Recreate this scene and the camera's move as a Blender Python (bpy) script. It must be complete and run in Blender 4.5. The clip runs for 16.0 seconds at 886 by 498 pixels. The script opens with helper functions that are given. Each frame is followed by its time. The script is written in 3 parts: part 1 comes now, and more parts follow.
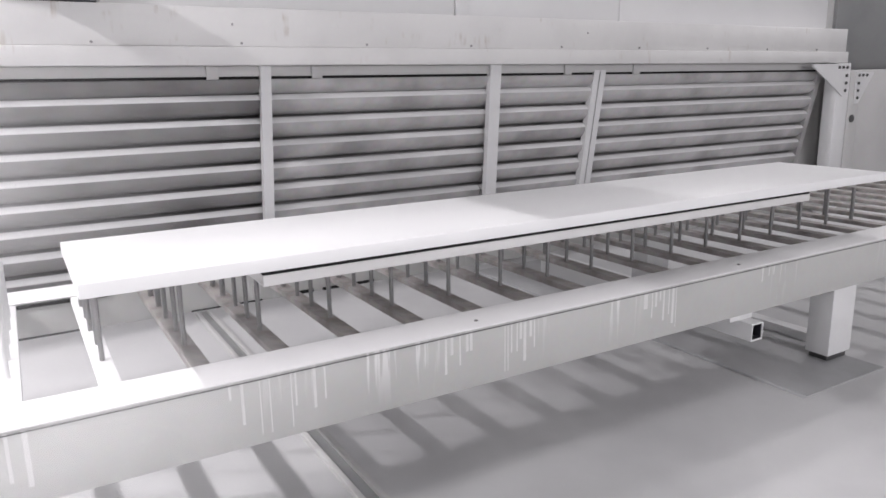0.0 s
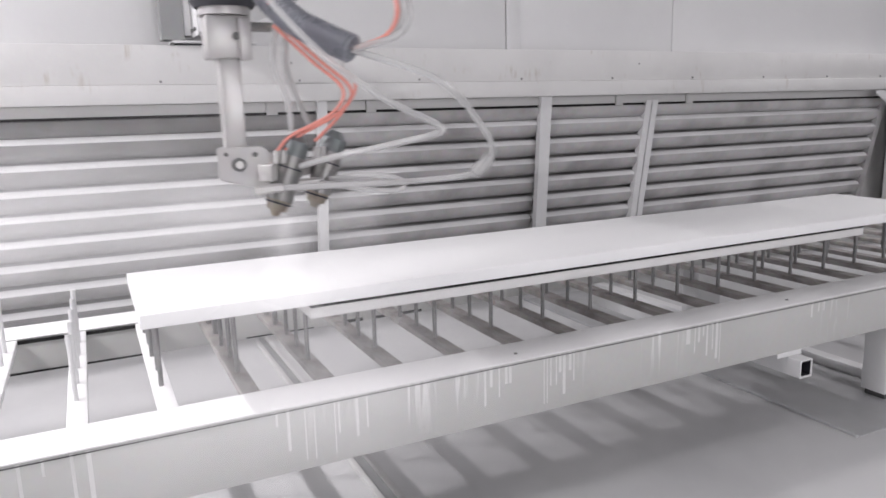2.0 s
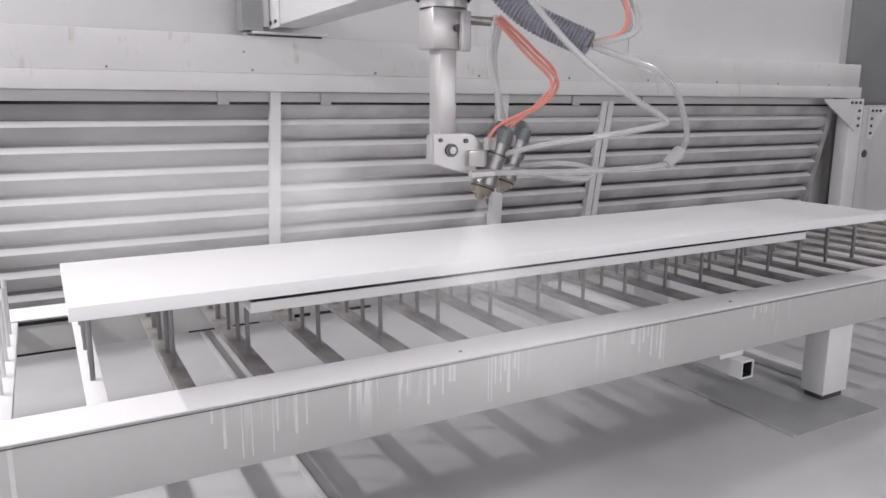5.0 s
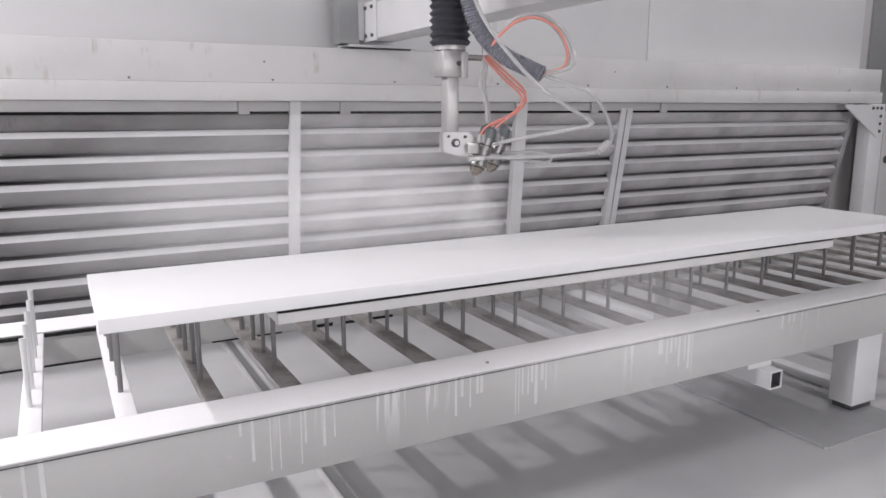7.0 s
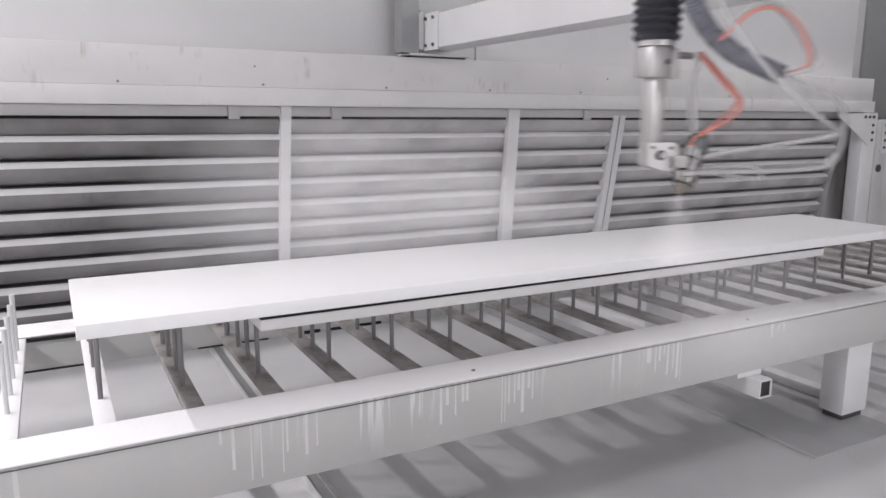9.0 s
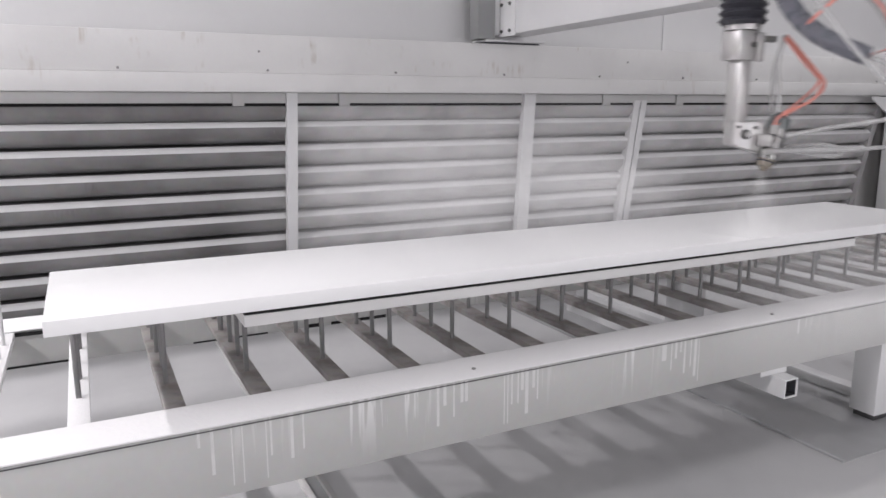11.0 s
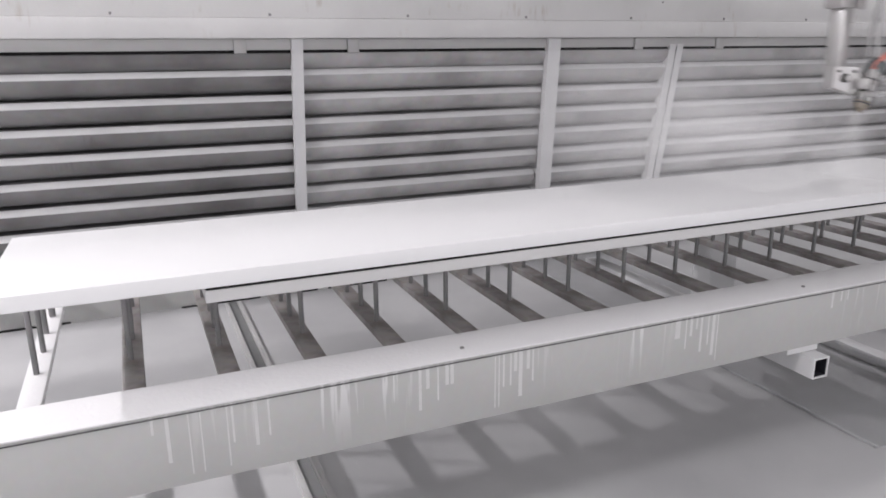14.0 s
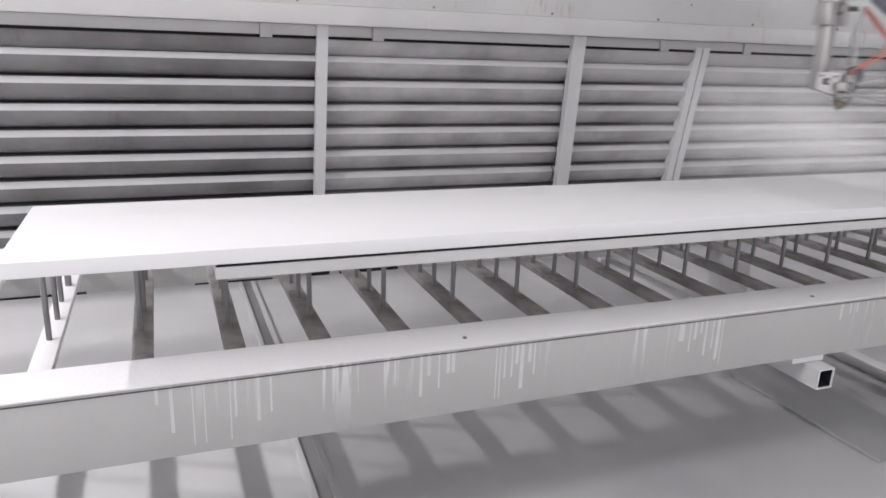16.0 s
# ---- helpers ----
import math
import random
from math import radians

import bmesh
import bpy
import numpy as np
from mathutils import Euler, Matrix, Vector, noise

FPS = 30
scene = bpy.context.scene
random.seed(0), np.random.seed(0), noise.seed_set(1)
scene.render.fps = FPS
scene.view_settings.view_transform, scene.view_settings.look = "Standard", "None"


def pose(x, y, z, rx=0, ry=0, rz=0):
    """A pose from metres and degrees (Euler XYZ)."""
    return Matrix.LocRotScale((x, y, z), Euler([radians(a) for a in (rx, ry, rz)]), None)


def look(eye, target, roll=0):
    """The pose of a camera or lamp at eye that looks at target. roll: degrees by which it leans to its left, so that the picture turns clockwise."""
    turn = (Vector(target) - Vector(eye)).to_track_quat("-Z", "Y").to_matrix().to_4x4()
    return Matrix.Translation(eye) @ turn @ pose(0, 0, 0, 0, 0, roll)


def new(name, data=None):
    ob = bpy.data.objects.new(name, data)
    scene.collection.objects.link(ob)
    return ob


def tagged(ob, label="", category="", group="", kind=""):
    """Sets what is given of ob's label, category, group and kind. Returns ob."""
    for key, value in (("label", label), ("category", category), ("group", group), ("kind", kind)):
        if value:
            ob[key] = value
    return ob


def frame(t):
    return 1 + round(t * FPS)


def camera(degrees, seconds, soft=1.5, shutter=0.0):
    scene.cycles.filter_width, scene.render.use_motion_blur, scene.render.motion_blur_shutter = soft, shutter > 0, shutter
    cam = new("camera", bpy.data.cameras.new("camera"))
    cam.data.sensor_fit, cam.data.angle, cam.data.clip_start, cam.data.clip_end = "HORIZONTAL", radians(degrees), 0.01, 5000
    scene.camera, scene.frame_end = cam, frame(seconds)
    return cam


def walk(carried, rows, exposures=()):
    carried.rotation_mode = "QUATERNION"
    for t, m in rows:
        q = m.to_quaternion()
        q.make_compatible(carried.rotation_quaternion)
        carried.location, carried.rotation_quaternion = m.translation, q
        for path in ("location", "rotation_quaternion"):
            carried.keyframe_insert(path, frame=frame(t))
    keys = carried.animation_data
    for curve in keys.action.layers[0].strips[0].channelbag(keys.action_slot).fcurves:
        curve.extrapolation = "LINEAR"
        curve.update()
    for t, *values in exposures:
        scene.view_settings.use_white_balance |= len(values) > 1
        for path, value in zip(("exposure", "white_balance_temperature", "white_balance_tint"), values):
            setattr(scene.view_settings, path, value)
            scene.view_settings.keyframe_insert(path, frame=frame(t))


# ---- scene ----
cam = camera(62.8, 16.0, shutter=0.5)
PATH = [
    (0, (-0.145, -2.078, 1.255), (0.847, -0.401, 0.805), -1.0),
    (0.5, (-0.116, -2.087, 1.281), (0.888, -0.414, 0.843), -1.4),
    (1, (-0.108, -2.115, 1.296), (0.877, -0.43, 0.861), -1.1),
    (1.5, (-0.118, -2.13, 1.299), (0.786, -0.397, 0.875), -2.3),
    (2, (-0.13, -2.161, 1.304), (0.729, -0.396, 0.92), -1.5),
    (2.5, (-0.078, -2.208, 1.292), (0.724, -0.416, 0.91), -0.2),
    (3, (-0.076, -2.165, 1.283), (0.865, -0.443, 0.897), 0.9),
    (3.5, (-0.077, -2.148, 1.283), (0.92, -0.457, 0.899), 0.7),
    (6, (-0.082, -2.167, 1.309), (0.821, -0.426, 0.917), 0.1),
    (6.5, (-0.097, -2.153, 1.31), (0.792, -0.397, 0.952), 0.0),
    (7, (-0.109, -2.124, 1.305), (0.816, -0.392, 0.929), -0.1),
    (7.5, (-0.121, -2.113, 1.302), (0.806, -0.381, 0.925), 0.3),
    (8, (-0.097, -2.128, 1.307), (0.843, -0.4, 0.946), 0.1),
    (8.5, (-0.093, -2.129, 1.306), (0.846, -0.4, 0.947), 0.2),
    (11, (0.06, -2.039, 1.278), (0.932, -0.281, 0.893), -0.2),
    (11.5, (0.074, -2.021, 1.311), (0.817, -0.215, 0.881), -1.8),
    (12, (0.206, -1.956, 1.222), (0.966, -0.142, 0.862), 1.8),
    (12.5, (0.249, -1.913, 1.285), (0.92, -0.087, 0.822), 2.0),
    (13, (0.267, -1.941, 1.304), (0.903, -0.117, 0.787), -0.1),
    (13.5, (0.265, -1.926, 1.318), (0.967, -0.125, 0.805), -0.4),
    (14, (0.28, -1.915, 1.298), (1.036, -0.141, 0.766), -0.5),
    (14.5, (0.289, -1.912, 1.288), (1.049, -0.16, 0.694), 1.4),
    (15, (0.29, -1.931, 1.29), (1.022, -0.16, 0.717), 2.0),
    (15.5, (0.298, -1.942, 1.292), (1.018, -0.167, 0.714), 1.9),
    (16, (0.298, -1.948, 1.294), (1.004, -0.159, 0.745), 2.1),
]
walk(cam, [(t, look(eye, target, roll)) for t, eye, target, roll in PATH],
     exposures=[(0.0, 0.22), (1.0, 0.22), (2.0, 0.12), (3.5, 0.03), (6.0, 0.0), (12.0, 0.02), (16.0, 0.05)])


# ---- world, lamps, exposure ----
world = bpy.data.worlds.new("booth_air")
world.use_nodes = True
scene.world = world
world.node_tree.nodes["Background"].inputs[0].default_value = (0.9, 0.92, 0.95, 1)
world.node_tree.nodes["Background"].inputs[1].default_value = 0.05

# unseen lamps: left two placed from cast shadows, right one added as fill
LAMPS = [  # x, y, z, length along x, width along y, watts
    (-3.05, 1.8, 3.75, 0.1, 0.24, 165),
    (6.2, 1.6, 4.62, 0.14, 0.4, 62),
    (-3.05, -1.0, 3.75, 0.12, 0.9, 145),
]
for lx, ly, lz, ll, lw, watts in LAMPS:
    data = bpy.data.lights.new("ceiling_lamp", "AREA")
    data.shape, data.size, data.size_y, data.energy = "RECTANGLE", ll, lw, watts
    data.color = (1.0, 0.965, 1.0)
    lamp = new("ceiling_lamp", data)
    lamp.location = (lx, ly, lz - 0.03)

# front fill light, set in an added, unseen window behind the camera
WINDOW = (-0.5, 7.5, 1.0, 2.8)
data = bpy.data.lights.new("front_fill", "AREA")
data.shape, data.size, data.size_y, data.energy = "RECTANGLE", WINDOW[1] - WINDOW[0], WINDOW[3] - WINDOW[2], 156
data.color = (1.0, 0.97, 1.01)
lamp = new("front_fill", data)
lamp.matrix_world = look(((WINDOW[0] + WINDOW[1]) / 2, -5.98, (WINDOW[2] + WINDOW[3]) / 2), ((WINDOW[0] + WINDOW[1]) / 2, 0, (WINDOW[2] + WINDOW[3]) / 2))

# ---- materials ----
def material(name, colour, rough=0.5, metal=0.0, grain=0.06, scale=30.0, bump=0.05, stain=0.12, stain_scale=2.5, dark=None, coat=0.0):
    m = bpy.data.materials.new(name)
    m.use_nodes = True
    nt = m.node_tree
    n, l = nt.nodes, nt.links
    b = n["Principled BSDF"]
    b.inputs["Metallic"].default_value = metal
    b.inputs["Coat Weight"].default_value = coat
    tc = n.new("ShaderNodeTexCoord")
    fine = n.new("ShaderNodeTexNoise")
    fine.inputs["Scale"].default_value, fine.inputs["Detail"].default_value = scale, 6
    big = n.new("ShaderNodeTexNoise")
    big.inputs["Scale"].default_value, big.inputs["Detail"].default_value = stain_scale, 4
    for t in (fine, big):
        l.new(tc.outputs["Object"], t.inputs["Vector"])
    ramp = n.new("ShaderNodeValToRGB")
    ramp.color_ramp.elements[0].position, ramp.color_ramp.elements[1].position = 0.42, 0.68
    l.new(big.outputs["Fac"], ramp.inputs["Fac"])
    mix = n.new("ShaderNodeMixRGB")
    mix.inputs[1].default_value = (*colour, 1)
    d = dark or tuple(c * 0.72 for c in colour)
    mix.inputs[2].default_value = (*d, 1)
    amount = n.new("ShaderNodeMath")
    amount.operation = "MULTIPLY"
    amount.inputs[1].default_value = stain
    l.new(ramp.outputs["Color"], amount.inputs[0])
    l.new(amount.outputs[0], mix.inputs[0])
    grainmix = n.new("ShaderNodeMixRGB")
    grainmix.blend_type = "OVERLAY"
    grainmix.inputs[0].default_value = grain
    l.new(mix.outputs[0], grainmix.inputs[1])
    l.new(fine.outputs["Color"], grainmix.inputs[2])
    l.new(grainmix.outputs[0], b.inputs["Base Color"])
    rr = n.new("ShaderNodeMapRange")
    rr.inputs["To Min"].default_value, rr.inputs["To Max"].default_value = max(rough - 0.1, 0.03), min(rough + 0.12, 1)
    l.new(fine.outputs["Fac"], rr.inputs["Value"])
    l.new(rr.outputs[0], b.inputs["Roughness"])
    bp = n.new("ShaderNodeBump")
    bp.inputs["Strength"].default_value, bp.inputs["Distance"].default_value = bump, 0.01
    l.new(fine.outputs["Fac"], bp.inputs["Height"])
    l.new(bp.outputs[0], b.inputs["Normal"])
    return m


def streaked(m, colour, low, high):
    """Vertical paint runs on a painted steel face, strongest near its upper edge, in clusters."""
    nt = m.node_tree
    n, l = nt.nodes, nt.links
    b = n["Principled BSDF"]
    base = b.inputs["Base Color"].links[0].from_socket
    tc = n.new("ShaderNodeTexCoord")
    mp = n.new("ShaderNodeMapping")
    mp.inputs["Scale"].default_value = (1, 0.02, 0.06)
    l.new(tc.outputs["Object"], mp.inputs["Vector"])
    fine = n.new("ShaderNodeTexNoise")
    fine.inputs["Scale"].default_value, fine.inputs["Detail"].default_value = 62, 3
    l.new(mp.outputs[0], fine.inputs["Vector"])
    big = n.new("ShaderNodeTexNoise")
    big.inputs["Scale"].default_value, big.inputs["Detail"].default_value = 2.3, 1
    l.new(mp.outputs[0], big.inputs["Vector"])
    r1 = n.new("ShaderNodeMapRange")
    r1.inputs["From Min"].default_value, r1.inputs["From Max"].default_value = 0.56, 0.62
    l.new(fine.outputs["Fac"], r1.inputs["Value"])
    r2 = n.new("ShaderNodeMapRange")
    r2.inputs["From Min"].default_value, r2.inputs["From Max"].default_value = 0.5, 0.6
    l.new(big.outputs["Fac"], r2.inputs["Value"])
    sep = n.new("ShaderNodeSeparateXYZ")
    l.new(tc.outputs["Object"], sep.inputs[0])
    r3 = n.new("ShaderNodeMapRange")
    r3.inputs["From Min"].default_value, r3.inputs["From Max"].default_value = low, high
    l.new(sep.outputs["Z"], r3.inputs["Value"])
    m1 = n.new("ShaderNodeMath")
    m1.operation = "MULTIPLY"
    m2 = n.new("ShaderNodeMath")
    m2.operation = "MULTIPLY"
    l.new(r1.outputs[0], m1.inputs[0])
    l.new(r2.outputs[0], m1.inputs[1])
    l.new(m1.outputs[0], m2.inputs[0])
    l.new(r3.outputs[0], m2.inputs[1])
    mix = n.new("ShaderNodeMixRGB")
    mix.inputs[2].default_value = (*colour, 1)
    l.new(m2.outputs[0], mix.inputs[0])
    l.new(base, mix.inputs[1])
    l.new(mix.outputs[0], b.inputs["Base Color"])
    return m


def dripped(m, colour, scale, patch, limit):
    """Thin dark drips that run down a face, in patches."""
    nt = m.node_tree
    n, l = nt.nodes, nt.links
    b = n["Principled BSDF"]
    base = b.inputs["Base Color"].links[0].from_socket
    tc = n.new("ShaderNodeTexCoord")
    mp = n.new("ShaderNodeMapping")
    mp.inputs["Scale"].default_value = (1, 0.1, 0.12)
    l.new(tc.outputs["Object"], mp.inputs["Vector"])
    parts = []
    for vector, size, low, high in ((mp.outputs[0], scale, 0.52, 0.68), (tc.outputs["Object"], patch, limit - 0.08, limit + 0.08)):
        t = n.new("ShaderNodeTexNoise")
        t.inputs["Scale"].default_value, t.inputs["Detail"].default_value = size, 3
        l.new(vector, t.inputs["Vector"])
        r = n.new("ShaderNodeMapRange")
        r.inputs["From Min"].default_value, r.inputs["From Max"].default_value = low, high
        l.new(t.outputs["Fac"], r.inputs["Value"])
        parts.append(r.outputs[0])
    k = n.new("ShaderNodeMath")
    k.operation = "MULTIPLY"
    l.new(parts[0], k.inputs[0])
    l.new(parts[1], k.inputs[1])
    mix = n.new("ShaderNodeMixRGB")
    mix.inputs[2].default_value = (*colour, 1)
    l.new(k.outputs[0], mix.inputs[0])
    l.new(base, mix.inputs[1])
    l.new(mix.outputs[0], b.inputs["Base Color"])
    return m


WHITE_PANEL = material("white_wall_panel", (0.73, 0.73, 0.735), 0.45, grain=0.03, stain=0.10)
WHITE_STEEL = material("white_painted_steel", (0.73, 0.73, 0.735), 0.5, grain=0.05, stain=0.25, scale=60)
HOOD_STEEL = dripped(material("hood_painted_steel", (0.72, 0.715, 0.71), 0.45, grain=0.04, stain=0.3, scale=50), (0.5, 0.455, 0.41), 34, 7, 0.66)
NOZZLE = material("worn_brass_nozzle", (0.30, 0.265, 0.225), 0.35, metal=0.7, grain=0.15, stain=0.6, stain_scale=40)
BEAM_STEEL = streaked(material("table_steel", (0.50, 0.502, 0.49), 0.45, grain=0.05, stain=0.3, scale=50), (0.70, 0.70, 0.695), 0.36, 0.53)
RUN = material("dried_paint_run", (0.69, 0.69, 0.683), 0.45, grain=0.03, stain=0.5, stain_scale=14, dark=(0.58, 0.58, 0.572))
DUSTED = material("overspray_white", (0.82, 0.815, 0.82), 0.75, grain=0.06, stain=0.15, scale=80, bump=0.15)
SLAT = dripped(material("louvre_steel", (0.50, 0.492, 0.496), 0.55, grain=0.12, stain=0.7, scale=25, stain_scale=3, dark=(0.24, 0.232, 0.232)), (0.2, 0.19, 0.185), 70, 1.7, 0.74)
# darker louvre_steel: the dim, haze-free left span is put into its colour
SLAT_DIM = dripped(material("louvre_dim_steel", (0.24, 0.234, 0.237), 0.5, grain=0.12, stain=0.7, scale=25, stain_scale=2, dark=(0.09, 0.086, 0.086)), (0.08, 0.075, 0.07), 70, 1.7, 0.72)
# overspray white; on the louvre lips it also paints in the lit edge
SLAT_LIP = material("dust_and_lit_lip", (0.73, 0.73, 0.735), 0.7, grain=0.06, stain=0.3, scale=40)
# near black, painted in where gaps and slits lie in shade
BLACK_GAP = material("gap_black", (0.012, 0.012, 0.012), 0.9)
DARK = material("unlit_backing", (0.05, 0.05, 0.055), 0.8)
BAR = material("bar_steel", (0.34, 0.32, 0.31), 0.55, metal=0.15, grain=0.12, stain=0.75, dark=(0.16, 0.14, 0.13), stain_scale=11)
PIN = material("pin_steel", (0.25, 0.245, 0.25), 0.4, metal=0.6, grain=0.1, stain=0.3)
FLOOR = material("painted_floor", (0.56, 0.56, 0.565), 0.42, grain=0.0, stain=0.5, scale=6, bump=0.01, stain_scale=1.6, dark=(0.40, 0.40, 0.41))
BOARD = material("fresh_white_paint", (0.87, 0.87, 0.875), 0.35, grain=0.0, stain=0.03, bump=0.0)
BOARD_EDGE = material("board_primer", (0.72, 0.715, 0.71), 0.5, grain=0.03)
GREY_PANEL = material("grey_sheet_metal", (0.33, 0.335, 0.335), 0.38, metal=0.4, grain=0.05, stain=0.3)
GREY_SIDE = material("grey_side_panel", (0.55, 0.545, 0.54), 0.5, stain=0.2)
ALU = material("bare_aluminium", (0.52, 0.51, 0.505), 0.35, metal=0.5, grain=0.05, stain=0.2)
GUN = material("gun_metal", (0.25, 0.245, 0.24), 0.32, metal=0.8, grain=0.08, stain=0.4, stain_scale=20)
BLACK = material("black_rubber", (0.035, 0.035, 0.045), 0.5)
HOSE = material("grey_corrugated_hose", (0.2, 0.205, 0.235), 0.27)
RED = material("red_air_tube", (0.74, 0.28, 0.23), 0.35, grain=0.02)
CLEAR = material("milky_clear_tube", (0.62, 0.62, 0.62), 0.2, grain=0.02, coat=0.5)
CLEAR.node_tree.nodes["Principled BSDF"].inputs["Alpha"].default_value = 0.6
GUN_CAP = material("grey_gun_cap", (0.15, 0.165, 0.17), 0.4, metal=0.3, grain=0.08, stain=0.5, stain_scale=30)
FLOOR_STRIP = material("grey_floor_strip", (0.41, 0.413, 0.42), 0.45, grain=0.02, stain=0.5, stain_scale=3, scale=12)
BOLT = material("bolt_steel", (0.12, 0.12, 0.12), 0.4, metal=0.7)
CEILING = material("ceiling_panel", (0.72, 0.72, 0.71), 0.6)
LAMP_HOUSING = material("lamp_housing", (0.8, 0.8, 0.8), 0.4)
GLOW = bpy.data.materials.new("lamp_diffuser")
GLOW.use_nodes = True
GLOW.node_tree.nodes["Principled BSDF"].inputs["Emission Color"].default_value = (1, 0.985, 0.97, 1)
GLOW.node_tree.nodes["Principled BSDF"].inputs["Emission Strength"].default_value = 6


# ---- mesh tools ----
def mesh_of(name, bm):
    bmesh.ops.recalc_face_normals(bm, faces=bm.faces[:])
    me = bpy.data.meshes.new(name)
    bm.to_mesh(me)
    bm.free()
    me.shade_smooth()
    me.set_sharp_from_angle(angle=radians(34))
    return me


def part(name, bm, mat, parent=None, label=""):
    me = bm if isinstance(bm, bpy.types.Mesh) else mesh_of(name, bm)
    if not me.materials:
        for mm in mat if isinstance(mat, (list, tuple)) else (mat,):
            me.materials.append(mm)
    ob = new(name, me)
    if parent is not None:
        ob.parent = parent
    if label:
        ob["label"] = label
    return ob


def thing(name, label, category, at=(0, 0, 0), group="", kind=""):
    ob = tagged(new(name), label, category, group, kind)
    ob.location = at
    return ob


def box(x0, x1, y0, y1, z0, z1, bevel=0.0, bm=None):
    bm = bm or bmesh.new()
    vs = [bm.verts.new((x, y, z)) for x in (x0, x1) for y in (y0, y1) for z in (z0, z1)]
    fs = [bm.faces.new([vs[i] for i in q]) for q in ((0, 1, 3, 2), (4, 6, 7, 5), (0, 4, 5, 1), (2, 3, 7, 6), (0, 2, 6, 4), (1, 5, 7, 3))]
    if bevel:
        es = list({e for f in fs for e in f.edges})
        bmesh.ops.bevel(bm, geom=es, offset=bevel, segments=2, profile=0.5, affect="EDGES")
    return bm


def rod(a, b, r, r2=None, seg=12, bm=None, cap=True):
    bm = bm or bmesh.new()
    a, b = Vector(a), Vector(b)
    m = Matrix.Translation((a + b) / 2) @ (b - a).to_track_quat("Z", "Y").to_matrix().to_4x4()
    bmesh.ops.create_cone(bm, cap_ends=cap, segments=seg, radius1=r, radius2=r if r2 is None else r2, depth=(b - a).length, matrix=m)
    return bm


def curve_points(pts, steps=10):
    """Catmull-Rom through the points."""
    p = [Vector(q) for q in pts]
    p = [2 * p[0] - p[1]] + p + [2 * p[-1] - p[-2]]
    out = []
    for i in range(1, len(p) - 2):
        for s in range(steps):
            t = s / steps
            out.append(0.5 * (2 * p[i] + (p[i + 1] - p[i - 1]) * t + (2 * p[i - 1] - 5 * p[i] + 4 * p[i + 1] - p[i + 2]) * t * t
                              + (3 * p[i] - p[i - 1] - 3 * p[i + 1] + p[i + 2]) * t ** 3))
    return out + [p[-2]]


def hose(pts, r, seg=8, steps=10, ribs=0.0):
    """A tube along a smooth curve; ribs: how far its rings stand out."""
    way = curve_points(pts, steps)
    if ribs:
        fine = []
        for a, b in zip(way, way[1:]):
            k = max(1, int((b - a).length / 0.0042))
            fine += [a.lerp(b, j / k) for j in range(k)]
        way = fine + [way[-1]]
    bm = bmesh.new()
    rings = []
    side = Vector((0.13, 0.97, 0.2))
    for i, q in enumerate(way):
        d = (way[min(i + 1, len(way) - 1)] - way[max(i - 1, 0)]).normalized()
        side = (side - d * side.dot(d)).normalized()
        up = d.cross(side)
        rad = r + (ribs if i % 2 else 0)
        rings.append([bm.verts.new(q + rad * (math.cos(a) * side + math.sin(a) * up)) for a in (2 * math.pi * j / seg for j in range(seg))])
    for r0, r1 in zip(rings, rings[1:]):
        for j in range(seg):
            bm.faces.new((r0[j], r0[(j + 1) % seg], r1[(j + 1) % seg], r1[j]))
    bm.faces.new(rings[0])
    bm.faces.new(rings[-1])
    return bm


def tube_box(x0, x1, y0, y1, z0, z1, wall, axis):
    """A hollow square tube along an axis, open at both ends."""
    bm = bmesh.new()
    lo, hi = [x0, y0, z0], [x1, y1, z1]
    u, v = [i for i in range(3) if i != axis]
    for side in range(4):
        a, b = lo[:], hi[:]
        if side < 2:
            a[u], b[u] = (lo[u], lo[u] + wall) if side == 0 else (hi[u] - wall, hi[u])
        else:
            a[u], b[u] = lo[u] + wall, hi[u] - wall
            a[v], b[v] = (lo[v], lo[v] + wall) if side == 2 else (hi[v] - wall, hi[v])
        box(a[0], b[0], a[1], b[1], a[2], b[2], bm=bm)
    return bm


def extrude_profile(pts, x0, x1):
    """A closed y, z outline drawn out along x."""
    bm = bmesh.new()
    a = [bm.verts.new((x0, y, z)) for y, z in pts]
    b = [bm.verts.new((x1, y, z)) for y, z in pts]
    n = len(pts)
    for i in range(n):
        bm.faces.new((a[i], a[(i + 1) % n], b[(i + 1) % n], b[i]))
    bm.faces.new(a)
    bm.faces.new(b)
    return bm


